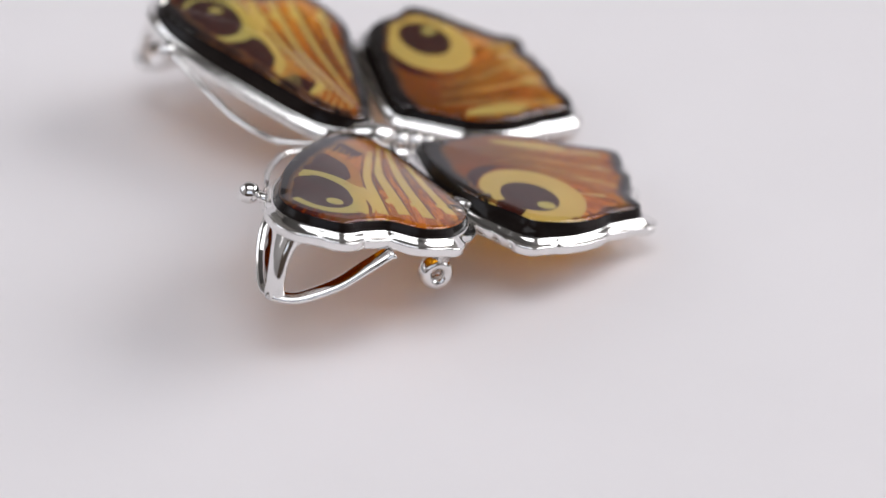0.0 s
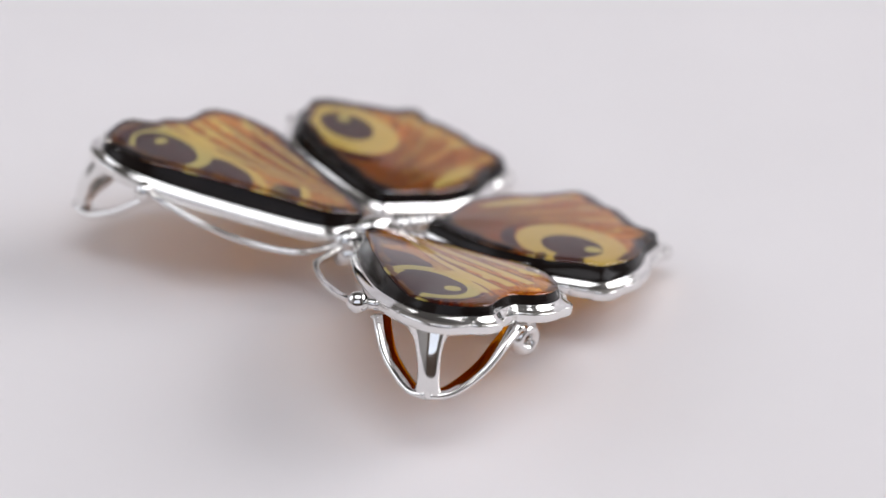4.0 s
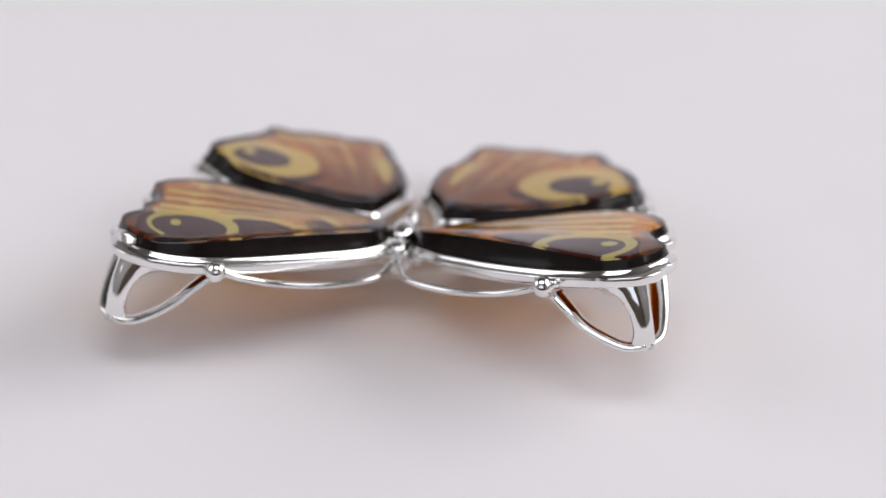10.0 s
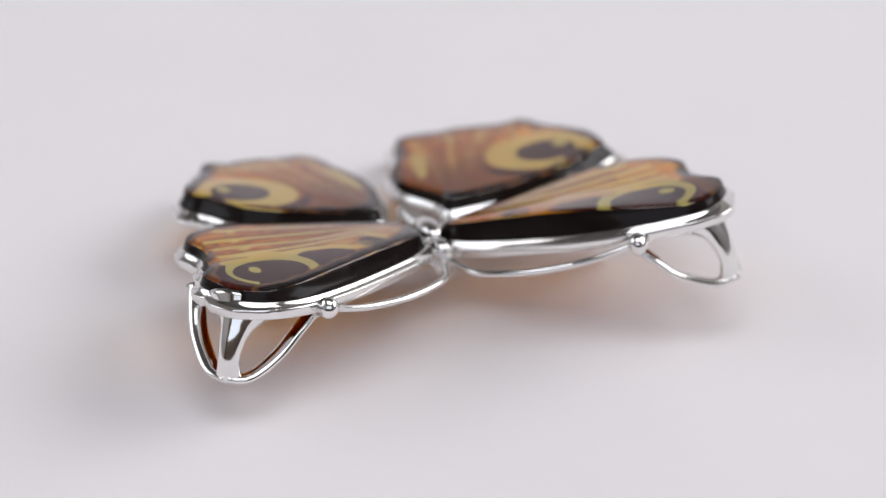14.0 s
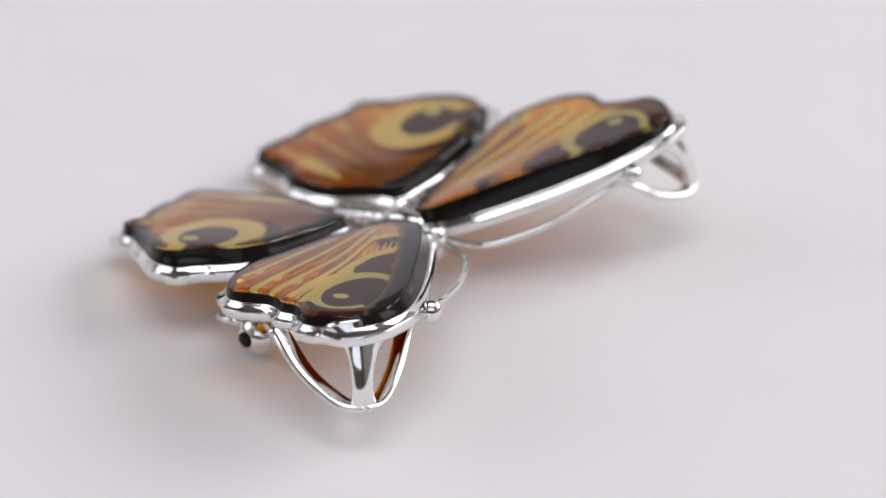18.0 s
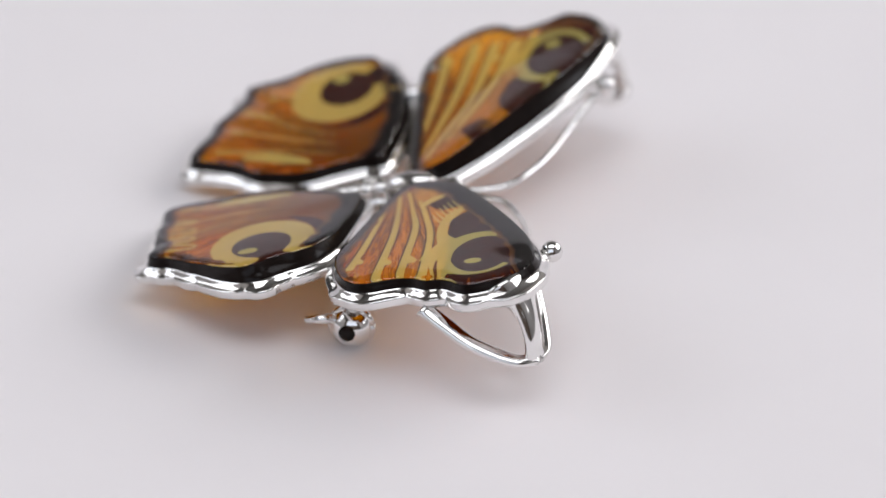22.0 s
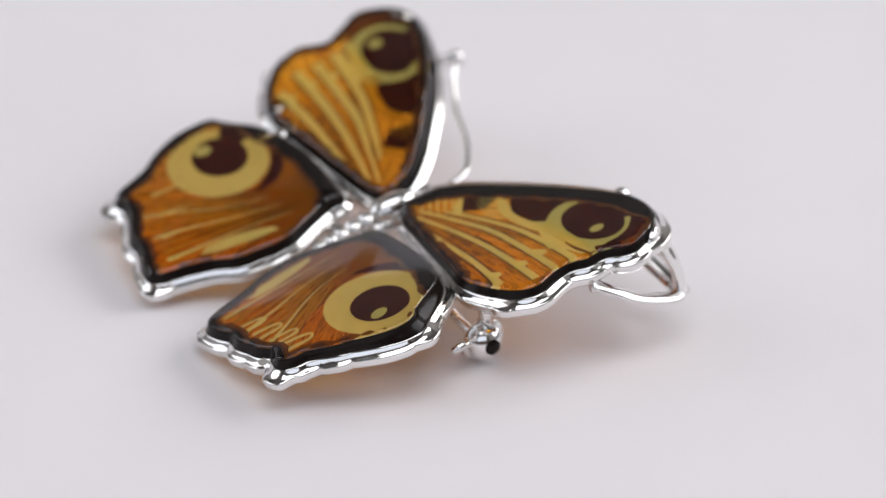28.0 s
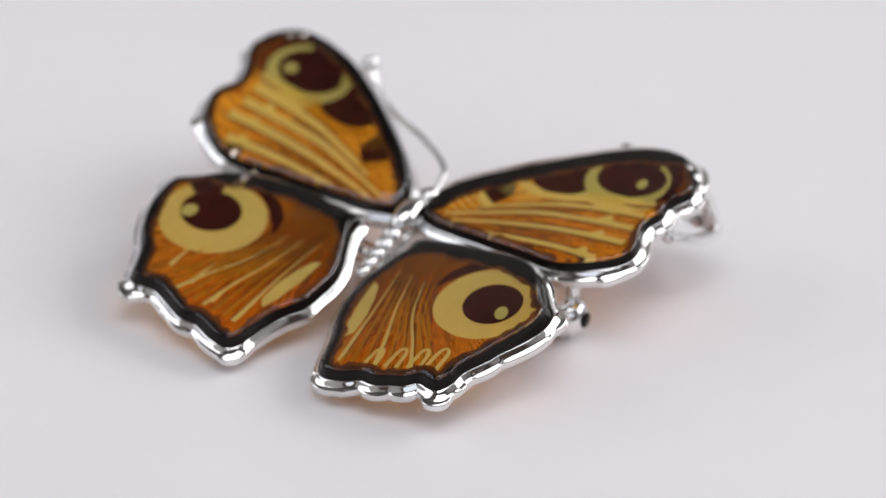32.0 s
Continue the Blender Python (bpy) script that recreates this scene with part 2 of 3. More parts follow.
table()
backdrop_reflector()
# Unseen room; its dark walls and ceiling are added to shape the reflections.
structure("floor", [((-150, -170, FLOOR - 5), (150, 150, FLOOR))], WOOD, "brown wooden floor")
structure("ceiling", [((-150, -170, 180), (150, -96, 185)), ((-150, 6, 180), (150, 150, 185)), ((-150, -96, 180), (-71, 6, 185)), ((91, -96, 180), (150, 6, 185))], CEIL, "unseen dark grey ceiling with an opening for a fill lamp")
# The overhead, south and west openings are made up for the fill lamps.
structure("overhead_fill_frame", [((-71, -96, 181), (-68, 6, 186)), ((88, -96, 181), (91, 6, 186)), ((-68, -96, 181), (88, -93, 186)), ((-68, 3, 181), (88, 6, 186))], FRAME, "white frame round the added overhead fill lamp")
structure("wall_north", [((-150, 145, FLOOR), (150, 155, 180))], TAUPE, "plain unseen taupe wall")
structure("wall_south", [((-150, -175, FLOOR), (150, -170, 58)), ((-150, -175, 58), (-102, -170, 180)), ((82, -175, 58), (150, -170, 180)), ((-102, -175, 172), (82, -170, 180))], DIM, "unseen dark brown wall with an opening for a fill lamp")
structure("south_fill_frame", [((-102, -174, 58), (-98, -171, 172)), ((78, -174, 58), (82, -171, 172)), ((-98, -174, 58), (78, -171, 62)), ((-98, -174, 168), (78, -171, 172))], FRAME, "white frame of an unseen opening")
structure("wall_west", [((-155, -170, FLOOR), (-145, -40, 180)), ((-155, 80, FLOOR), (-145, 145, 180)), ((-155, -40, FLOOR), (-145, 80, 45)), ((-155, -40, 165), (-145, 80, 180))], WALL, "unseen grey white wall with an opening for a fill lamp")
structure("wall_east", [((145, -170, FLOOR), (155, -40, 180)), ((145, 120, FLOOR), (155, 145, 180)), ((145, -40, FLOOR), (155, 120, 45)), ((145, -40, 175), (155, 120, 180))], WALL, "grey white wall with a wide window opening")
structure("window_1", [((148, -40, 45), (153, -36, 175)), ((148, 116, 45), (153, 120, 175)), ((148, -36, 45), (153, 116, 49)), ((148, -36, 171), (153, 116, 175)), ((148, 38, 49), (153, 42, 171))], FRAME, "white frame of an unseen opening")
structure("west_fill_frame", [((-153, -40, 45), (-148, -36, 165)), ((-153, 76, 45), (-148, 80, 165)), ((-153, -36, 45), (-148, 76, 49)), ((-153, -36, 161), (-148, 76, 165))], FRAME, "white frame of an unseen opening")

# ---- the brooch ----
# Rests on the clasp and the hind wings, so that it leans back; axes of the brooch in the turntable's space.
REST = Matrix(((0.99868, 0.03934, 0.03299, 0.000954), (-0.03125, 0.97562, -0.21723, 0.001291), (-0.04073, 0.21591, 0.97556, 0.009306), (0, 0, 0, 1)))

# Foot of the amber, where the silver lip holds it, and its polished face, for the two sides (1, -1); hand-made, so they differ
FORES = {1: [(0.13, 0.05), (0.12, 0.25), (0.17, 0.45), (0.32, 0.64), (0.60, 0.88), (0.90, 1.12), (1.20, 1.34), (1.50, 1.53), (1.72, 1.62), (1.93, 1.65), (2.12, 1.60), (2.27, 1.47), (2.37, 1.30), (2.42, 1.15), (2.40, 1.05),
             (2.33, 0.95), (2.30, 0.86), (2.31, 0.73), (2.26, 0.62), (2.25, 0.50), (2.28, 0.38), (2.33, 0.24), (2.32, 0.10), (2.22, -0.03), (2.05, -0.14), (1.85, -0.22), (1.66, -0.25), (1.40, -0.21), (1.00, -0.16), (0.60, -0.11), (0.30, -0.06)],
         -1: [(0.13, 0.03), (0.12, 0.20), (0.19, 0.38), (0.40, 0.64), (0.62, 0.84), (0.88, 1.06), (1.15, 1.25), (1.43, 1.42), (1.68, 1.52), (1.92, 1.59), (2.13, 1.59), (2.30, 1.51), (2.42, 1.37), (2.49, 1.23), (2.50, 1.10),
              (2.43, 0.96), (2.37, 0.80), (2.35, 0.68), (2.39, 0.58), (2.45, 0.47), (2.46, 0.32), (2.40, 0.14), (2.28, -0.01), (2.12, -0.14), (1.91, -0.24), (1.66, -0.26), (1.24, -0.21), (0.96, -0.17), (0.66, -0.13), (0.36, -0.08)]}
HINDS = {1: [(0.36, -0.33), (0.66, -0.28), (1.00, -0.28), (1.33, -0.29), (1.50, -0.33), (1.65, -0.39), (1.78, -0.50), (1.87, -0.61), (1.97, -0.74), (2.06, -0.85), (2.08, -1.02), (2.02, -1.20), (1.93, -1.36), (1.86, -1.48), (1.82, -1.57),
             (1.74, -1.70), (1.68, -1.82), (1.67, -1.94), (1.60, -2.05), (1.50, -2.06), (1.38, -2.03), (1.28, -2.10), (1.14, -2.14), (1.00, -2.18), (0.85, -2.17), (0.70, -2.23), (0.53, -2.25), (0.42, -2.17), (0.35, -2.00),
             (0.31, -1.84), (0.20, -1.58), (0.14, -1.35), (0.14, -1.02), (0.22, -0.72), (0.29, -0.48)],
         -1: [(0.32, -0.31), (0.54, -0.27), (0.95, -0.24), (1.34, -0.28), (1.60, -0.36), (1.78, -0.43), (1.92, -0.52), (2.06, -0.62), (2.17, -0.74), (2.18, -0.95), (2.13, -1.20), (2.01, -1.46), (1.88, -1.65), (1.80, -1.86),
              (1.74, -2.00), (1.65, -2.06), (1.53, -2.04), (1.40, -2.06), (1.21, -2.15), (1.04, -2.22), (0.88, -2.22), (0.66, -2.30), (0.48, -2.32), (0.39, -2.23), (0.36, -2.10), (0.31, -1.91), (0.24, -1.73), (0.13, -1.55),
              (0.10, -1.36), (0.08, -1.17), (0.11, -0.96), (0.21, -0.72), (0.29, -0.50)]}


def drawn_in(outline, width):
    """The outline moved inwards; width(x, y): how far."""
    p = np.array(outline)
    w = np.array([width(x, y) for x, y in outline])
    return [tuple(q) for q in p - outward(p) * w[:, None]]


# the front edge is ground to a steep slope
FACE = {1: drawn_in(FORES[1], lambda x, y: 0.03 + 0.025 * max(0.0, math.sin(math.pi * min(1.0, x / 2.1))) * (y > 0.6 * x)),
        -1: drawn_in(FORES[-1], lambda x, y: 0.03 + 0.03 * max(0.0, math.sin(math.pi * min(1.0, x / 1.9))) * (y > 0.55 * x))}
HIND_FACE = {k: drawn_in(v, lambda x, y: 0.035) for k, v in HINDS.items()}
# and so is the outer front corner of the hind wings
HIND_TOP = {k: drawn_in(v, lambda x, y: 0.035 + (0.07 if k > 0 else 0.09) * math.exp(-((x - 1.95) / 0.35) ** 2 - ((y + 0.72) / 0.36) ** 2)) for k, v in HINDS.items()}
# lobes of the silver rim: a point on the rim, how far it stands out, how wide it is along the rim
FORE_LOBES = {1: [((2.27, 1.47), 0.035, 0.16), ((2.20, -0.06), 0.035, 0.10)], -1: [((2.30, 1.51), 0.03, 0.16), ((2.36, 0.08), 0.05, 0.10)]}
HIND_LOBES = {1: [((2.05, -0.83), 0.03, 0.10), ((1.58, -2.06), 0.055, 0.08), ((0.47, -2.22), 0.015, 0.10)], -1: [((2.16, -0.74), 0.03, 0.10), ((1.69, -2.05), 0.075, 0.08), ((0.42, -2.29), 0.03, 0.10)]}
# pinches between the panels of the rim, in order along it
FORE_CREASES = {1: [(1.93, 1.65), (2.38, 1.27), (2.33, 0.94), (2.25, 0.54), (2.24, -0.01), (1.75, -0.24)], -1: [(1.92, 1.59), (2.45, 1.31), (2.42, 0.94), (2.36, 0.65), (2.32, 0.04), (1.80, -0.25)]}
HIND_CREASES = {1: [(1.40, -0.30), (1.88, -0.62), (2.07, -0.98), (1.86, -1.49), (1.72, -1.73), (1.66, -1.95), (1.38, -2.03), (1.15, -2.14), (0.86, -2.17), (0.42, -2.17)],
                -1: [(1.40, -0.30), (1.95, -0.54), (2.17, -0.98), (1.92, -1.60), (1.80, -1.84), (1.72, -2.02), (1.45, -2.04), (1.20, -2.15), (0.88, -2.22), (0.40, -2.24)]}

PLANE = {"base": -0.316, "rise": 0.154, "fall": -0.026, "thick": 0.12, "lean": 0.0, "out": 0.0, "depth": 0.14}


def lip(x, y):
    """Height of the silver lip: the wings rise outwards."""
    return PLANE["base"] + PLANE["rise"] * abs(x) + PLANE["fall"] * y


def face(x, y):
    """Height of the amber's polished face over its lip."""
    return lip(x, y) + PLANE["thick"] + PLANE["lean"] * max(0.0, y - 0.45 * abs(x) + 0.1) * max(0.0, 1 - (x / 1.95) ** 2) + PLANE["out"] * max(0.0, abs(x) + 0.8 * y - 0.4)


def tilt_wing(base, rise, fall, thick, lean, out, depth):
    """thick: height of the face over the lip; lean: how much it grows forwards; out: and outwards; depth: how far the paint lies below the face."""
    PLANE["base"], PLANE["rise"], PLANE["fall"], PLANE["thick"], PLANE["lean"], PLANE["out"], PLANE["depth"] = base, rise, fall, thick, lean, out, depth


def bezel(outline, lobes, creases, side, parent, label):
    """Silver band: a lip, a sloped channel and an upright band, pinched at the creases."""
    p, length = even(outline, 360)
    nrm = outward(p)
    n = len(p)
    step = length / n
    near = lambda q: int(np.argmin(np.hypot(*(p - q).T)))
    fl = np.zeros(n)
    for q, h, w in lobes:
        d = np.abs(np.arange(n) - near(q))
        d = np.minimum(d, n - d) * step
        fl += h * np.exp(-(d / w) ** 4)
    at = [near(q) for q in creases]
    pinch = np.zeros(n)
    for a, b in zip(at, at[1:]):
        span = (b - a) % n
        for k in range(span + 1):
            u = 2 * k / span - 1
            fl[(a + k) % n] += 0.026 * max(0.0, 1 - u * u) ** 0.5
            pinch[(a + k) % n] = max(0.0, 1 - abs(u) ** 4)
    # outwards, height over the lip, share of the lobes, share of the channel's hollow
    prof = [(-0.006, -0.012, 0.0, 0.0), (0.002, 0.003, 0.0, 0.0), (0.010, 0.001, 0.05, 0.0), (0.016, -0.009, 0.2, 0.2), (0.030, -0.028, 0.5, 0.9), (0.045, -0.042, 0.8, 0.8), (0.056, -0.049, 0.97, 0.1), (0.061, -0.055, 1.02, 0.0),
            (0.063, -0.065, 1.03, 0.0), (0.062, -0.100, 1.03, 0.0), (0.057, -0.128, 1.0, 0.0), (0.049, -0.141, 0.9, 0.0), (0.036, -0.147, 0.8, 0.0), (0.0, -0.15, 0.4, 0.0), (-0.04, -0.15, 0.0, 0.0), (-0.035, -0.06, 0.0, 0.0)]
    bm = bmesh.new()
    vs = []
    for off, dz, k, hollow in prof:
        vs.append([bm.verts.new(((x + nx * (off + f * k)) * side, y + ny * (off + f * k), lip(x, y) + dz - 0.008 * hollow * c)) for (x, y), (nx, ny), f, c in zip(p, nrm, fl, pinch)])
    m = len(vs)
    for a in range(m):
        for i in range(n):
            bm.faces.new((vs[a][i], vs[a][(i + 1) % n], vs[(a + 1) % m][(i + 1) % n], vs[(a + 1) % m][i]))
    return part("bezel", fix(bm), SILVER, parent, label)


def cabochon(outline, foot, centre, side, parent, name):
    """Clear amber face with a softened rim, and its dark side down to the lip."""
    p, _ = even(outline, 200)
    c = np.array(centre)
    rings = []
    for s, dz in ((1.0, -0.024), (0.993, -0.015), (0.982, -0.008), (0.965, -0.002), (0.935, 0.004), (0.88, 0.010), (0.78, 0.018), (0.6, 0.029), (0.4, 0.036), (0.2, 0.039), (0.02, 0.040)):
        q = c + (p - c) * s
        rings.append([(x * side, y, face(x, y) + dz) for x, y in q])
    bm = bmesh.new()
    vs = skin(bm, rings)
    bm.faces.new(vs[-1])
    fix(bm)
    if sum(f.normal.z for f in bm.faces) < 0:
        bmesh.ops.reverse_faces(bm, faces=bm.faces)
    body = part(name, bm, AMBER, parent, "clear polished amber with a painted wing pattern behind it")
    q, _ = even(foot, 400)
    nrm = outward(q)
    bm = bmesh.new()
    rings = []
    for s, dz in ((0.994, -0.034), (1.0, -0.023), (1.004, -0.036)):
        rings.append([(x * side, y, face(x, y) + dz) for x, y in c + (p - c) * s])
    # the side meets the foot line at matching points
    near = [int(np.argmin(np.hypot(*(q - a).T))) for a in p]
    for u, o, dz in ((0.5, 0.004, 0.035), (1.0, 0.004, 0.0), (1.0, 0.004, -0.03), (1.0, 0.0, -0.16)):
        ring = []
        for n, k in enumerate(near):
            x, y = p[n] + (q[k] + nrm[k] * o - p[n]) * u
            ring.append((x * side, y, lip(x, y) + dz))
        rings.append(ring)
    skin(bm, rings)
    body.visible_shadow = False
    part("side", fix(bm), DARK_SIDE, body, "black glossy side of the amber")
    return body


def coat(x, y, k=0.0):
    """Height of a coat of paint on the flat back of the amber."""
    return lip(x, y) + PLANE["thick"] - PLANE["depth"] + 0.004 * k


CLIP = {}


def clipped(pts):
    """Keeps painted points inside the face of the wing that is being painted."""
    if "face" not in CLIP:
        return pts
    p, nrm = CLIP["face"]
    out = []
    for q in pts:
        i = int(np.argmin(np.hypot(p[:, 0] - q[0], p[:, 1] - q[1])))
        d = (q[0] - p[i][0]) * nrm[i][0] + (q[1] - p[i][1]) * nrm[i][1]
        out.append((q[0] - nrm[i][0] * (d + 0.03), q[1] - nrm[i][1] * (d + 0.03)) if d > -0.03 else tuple(q))
    return out


def clip_to(outline):
    p, _ = even(outline, 300)
    CLIP["face"] = (p, outward(p))


def patch(name, pts, material, side, parent, k=1, label=""):
    """A flat painted area with a smooth outline."""
    pts = clipped(pts)
    bm = bmesh.new()
    bm.faces.new([bm.verts.new((x * side, y, coat(x, y, k))) for x, y in pts])
    bmesh.ops.triangulate(bm, faces=bm.faces)
    fix(bm)
    if sum(f.normal.z for f in bm.faces) < 0:
        bmesh.ops.reverse_faces(bm, faces=bm.faces)
    return part(name, bm, material, parent, label, smooth=False)


def stroke(name, pts, widths, material, side, parent, k=2, n=28, label=""):
    """A painted line; widths: along it."""
    q = np.array(spline(pts, n, closed=False))
    d = np.gradient(q, axis=0)
    d /= np.hypot(*d.T)[:, None] + 1e-9
    w = np.interp(np.linspace(0, 1, n), np.linspace(0, 1, len(widths)), widths) / 2
    a, b = q + np.stack([-d[:, 1], d[:, 0]], 1) * w[:, None], q - np.stack([-d[:, 1], d[:, 0]], 1) * w[:, None]
    a, b = clipped(a), clipped(b)
    bm = bmesh.new()
    skin(bm, [[(x * side, y, coat(x, y, k)) for x, y in ring] for ring in (a, b)], close_ring=False)
    fix(bm)
    if sum(f.normal.z for f in bm.faces) < 0:
        bmesh.ops.reverse_faces(bm, faces=bm.faces)
    return part(name, bm, material, parent, label, smooth=False)


def arc(centre, rx, ry, a0, a1, n, turn=0.0):
    out = []
    for i in range(n):
        w = radians(a0 + (a1 - a0) * i / (n - 1))
        x, y = rx * math.cos(w), ry * math.sin(w)
        c, s = math.cos(radians(turn)), math.sin(radians(turn))
        out.append((centre[0] + c * x - s * y, centre[1] + s * x + c * y))
    return out


def plate(outline, centre, material, side, parent):
    p, _ = even(outline, 160)
    c = np.array(centre)
    bm = bmesh.new()
    vs = skin(bm, [[(x * side, y, coat(x, y)) for x, y in c + (p - c) * s] for s in (1.0, 0.7, 0.4, 0.1)])
    bm.faces.new(vs[-1])
    fix(bm)
    if sum(f.normal.z for f in bm.faces) < 0:
        bmesh.ops.reverse_faces(bm, faces=bm.faces)
    return part("painted_ground", bm, material, parent, "streaked orange and brown wing ground", smooth=False)


def border(outline, side, parent, wide):
    """Black border of uneven width inside the outline; wide(x, y): its width."""
    p, _ = even(outline, 160)
    nrm = outward(p)
    bm = bmesh.new()
    w = np.array([wide(x, y) for x, y in p])
    w = (w + np.roll(w, 1) + np.roll(w, -1) + np.roll(w, 2) + np.roll(w, -2)) / 5
    # uneven inner edge, fading into brown
    rnd = np.random.RandomState(4)
    rough = rnd.rand(160)
    rough = (rough + np.roll(rough, 1)) / 2 - 0.5
    w = w * (1 + 0.30 * rough)
    for k, (a, c, material) in enumerate(((0.0, 1.0, BLACK), (0.98, 1.0, DARK_LINE), (0.99, 1.0, BROWN))):
        if k:
            bm = bmesh.new()
        soft = (0.0, 0.022, 0.045)[k] * (1 + 1.2 * np.roll(rough, 7 * k))
        inner = p - nrm * (w * c + soft)[:, None]
        skin(bm, [[(x * side, y, coat(x, y, 6 - 0.4 * k)) for x, y in ring] for ring in (p - nrm * (w * a)[:, None], inner)])
        fix(bm)
        if sum(f.normal.z for f in bm.faces) < 0:
            bmesh.ops.reverse_faces(bm, faces=bm.faces)
        if k:
            part("border_fade", bm, material, parent, "brown fading edge of the border", smooth=False)
        else:
            first = bm
    bm = first
    return part("border", bm, BLACK, parent, "black painted border", smooth=False)


def crescent(c_out, r_out, c_in, r_in, a0, a1, n=48):
    return arc(c_out, r_out, r_out, a0, a1, n) + arc(c_in, r_in, r_in, a1, a0, n)


EYE_AT = {1: (1.80, 1.13), -1: (1.80, 1.13)}


def fore_pattern(side, body):
    rnd = random.Random(3)
    clip_to(FACE[side])
    plate(FACE[side], (1.4, 0.5), ORANGE_FORE, side, body)
    border(FACE[side], side, body, lambda x, y: (0.17 if side > 0 else 0.07) if y > 0.62 * x + 0.10 and x < 2.1 else 0.07 if x < 1.7 else 0.035)
    ex, ey = EYE_AT[side]
    patch("brown_tip", [(2.05, 0.84), (2.20, 0.86), (2.34, 0.96), (2.44, 1.12), (2.40, 1.36), (2.26, 1.52), (2.05, 1.58), (1.85, 1.54), (1.60, 1.40), (1.80, 1.10)], BROWN, side, body, 0.5)
    # maroon fields between the leading edge and the veins
    patch("maroon_field", [(0.52, 0.60), (0.56, 0.50), (0.72, 0.38), (0.80, 0.46), (0.86, 0.56), (0.80, 0.70), (0.76, 0.80), (0.66, 0.72)], MAROON, side, body, 1)
    patch("maroon_field", [(0.82, 0.90), (0.95, 0.76), (1.10, 0.68), (1.35, 0.72), (1.62, 0.80), (1.95, 0.84), (2.22, 0.92), (2.27, 1.05), (2.25, 1.25), (2.26, 1.40), (2.14, 1.48), (1.95, 1.50), (1.62, 1.40), (1.26, 1.18)], MAROON, side, body, 1)
    # veins with barbs, a fine dark line on either side and freckles between them
    veins = [([(0.40, -0.05), (0.93, -0.01), (1.49, 0.01), (1.81, 0.00), (2.02, -0.01)], (1.86, 0.085)), ([(0.42, 0.035), (0.87, 0.135), (1.32, 0.21), (1.74, 0.245), (2.17, 0.26)], (1.89, 0.34)),
             ([(0.36, 0.11), (0.785, 0.25), (1.20, 0.38), (1.63, 0.43), (2.14, 0.47)], (1.86, 0.56)), ([(0.60, 0.27), (0.77, 0.35), (1.28, 0.535), (1.65, 0.61), (2.15, 0.68)], (1.80, 0.70))]
    gap, edge = (0.040, YELLOW) if side > 0 else (0.058, OCHRE)
    for v, (bx, by) in veins:
        stroke("vein_shadow", [(x, y - gap) for x, y in v], [0.008, 0.014, 0.018, 0.02], DARK_LINE, side, body, 2)
        stroke("vein_shadow", [(x, y + gap) for x, y in v[:4]], [0.008, 0.014, 0.018, 0.012], DARK_LINE, side, body, 2)
        stroke("vein", v, [0.024, 0.042, 0.056, 0.062, 0.078] if side > 0 else [0.030, 0.058, 0.080, 0.095, 0.105], YELLOW, side, body, 3)
        patch("vein_barb", [(bx - 0.10, by - 0.10), (bx - 0.03, by - 0.03), (bx, by), (bx + 0.05, by - 0.005), (bx + 0.06, by - 0.05), (bx + 0.10, by - 0.11)], YELLOW, side, body, 4)
    stroke("vein", [(1.05, -0.15), (1.48, -0.18), (1.70, -0.19)], [0.02, 0.05, 0.05], OCHRE, side, body, 3)
    for k in range(4):
        for i in range(9):
            x = 1.00 + 0.115 * i + rnd.uniform(-0.05, 0.05)
            y = -0.07 + k * 0.165 + 0.16 * k * (x - 1.5) * 0.3 + rnd.uniform(-0.02, 0.03)
            w = rnd.uniform(0.012, 0.03)
            stroke("freckle", [(x, y), (x + 0.05, y + rnd.uniform(-0.02, 0.03)), (x + 0.11, y + rnd.uniform(-0.02, 0.02))], [0.004, w, 0.004], BROWN, side, body, 2, 8)
    for i in range(14):
        a = rnd.uniform(-0.06, 0.42)
        r0, r1 = rnd.uniform(0.3, 0.9), rnd.uniform(1.2, 1.8)
        stroke("fine_line", [(0.2 + r * math.cos(a), r * math.sin(a) + 0.02) for r in (r0, (r0 + r1) / 2, r1)], [0.004, 0.010, 0.004], BROWN, side, body, 2, 10)
    # toothed yellow edges
    stroke("yellow_edge", [(0.24, 0.00), (0.23, 0.20), (0.34, 0.38), (0.50, 0.52)], [0.03, 0.05, 0.06, 0.06], edge, side, body, 3)
    stroke("yellow_edge", [(0.50, 0.53), (0.60, 0.42), (0.74, 0.33)], [0.04, 0.08, 0.07], edge, side, body, 3)
    stroke("yellow_edge", [(0.72, 0.82), (0.85, 0.74), (0.98, 0.68), (1.14, 0.645), (1.40, 0.68), (1.60, 0.80)], [0.02, 0.08, 0.11, 0.09, 0.10, 0.22], edge, side, body, 3)
    for i in range(6):
        x, y = 0.26 + 0.055 * i, 0.22 + 0.052 * i
        stroke("hatch", [(x, y), (x + 0.12, y - 0.07), (x + 0.24, y - 0.13)], [0.022, 0.016, 0.004], edge, side, body, 2, 8)
    for i in range(7):
        x, y = 0.80 + 0.062 * i, 0.76 - 0.020 * i
        stroke("hatch", [(x, y), (x - 0.12, y - 0.10), (x - 0.24, y - 0.17)], [0.026, 0.018, 0.006], edge, side, body, 2, 8)
    # eyespot
    if side > 0:
        ring = arc((ex - 0.03, ey - 0.05), 0.41, 0.37, 148, 420, 56) + arc((ex - 0.01, ey - 0.01), 0.335, 0.26, 420, 148, 56)
    else:
        ring = arc((ex - 0.02, ey - 0.03), 0.455, 0.39, 152, 425, 56) + arc((ex - 0.02, ey), 0.355, 0.275, 425, 152, 56)
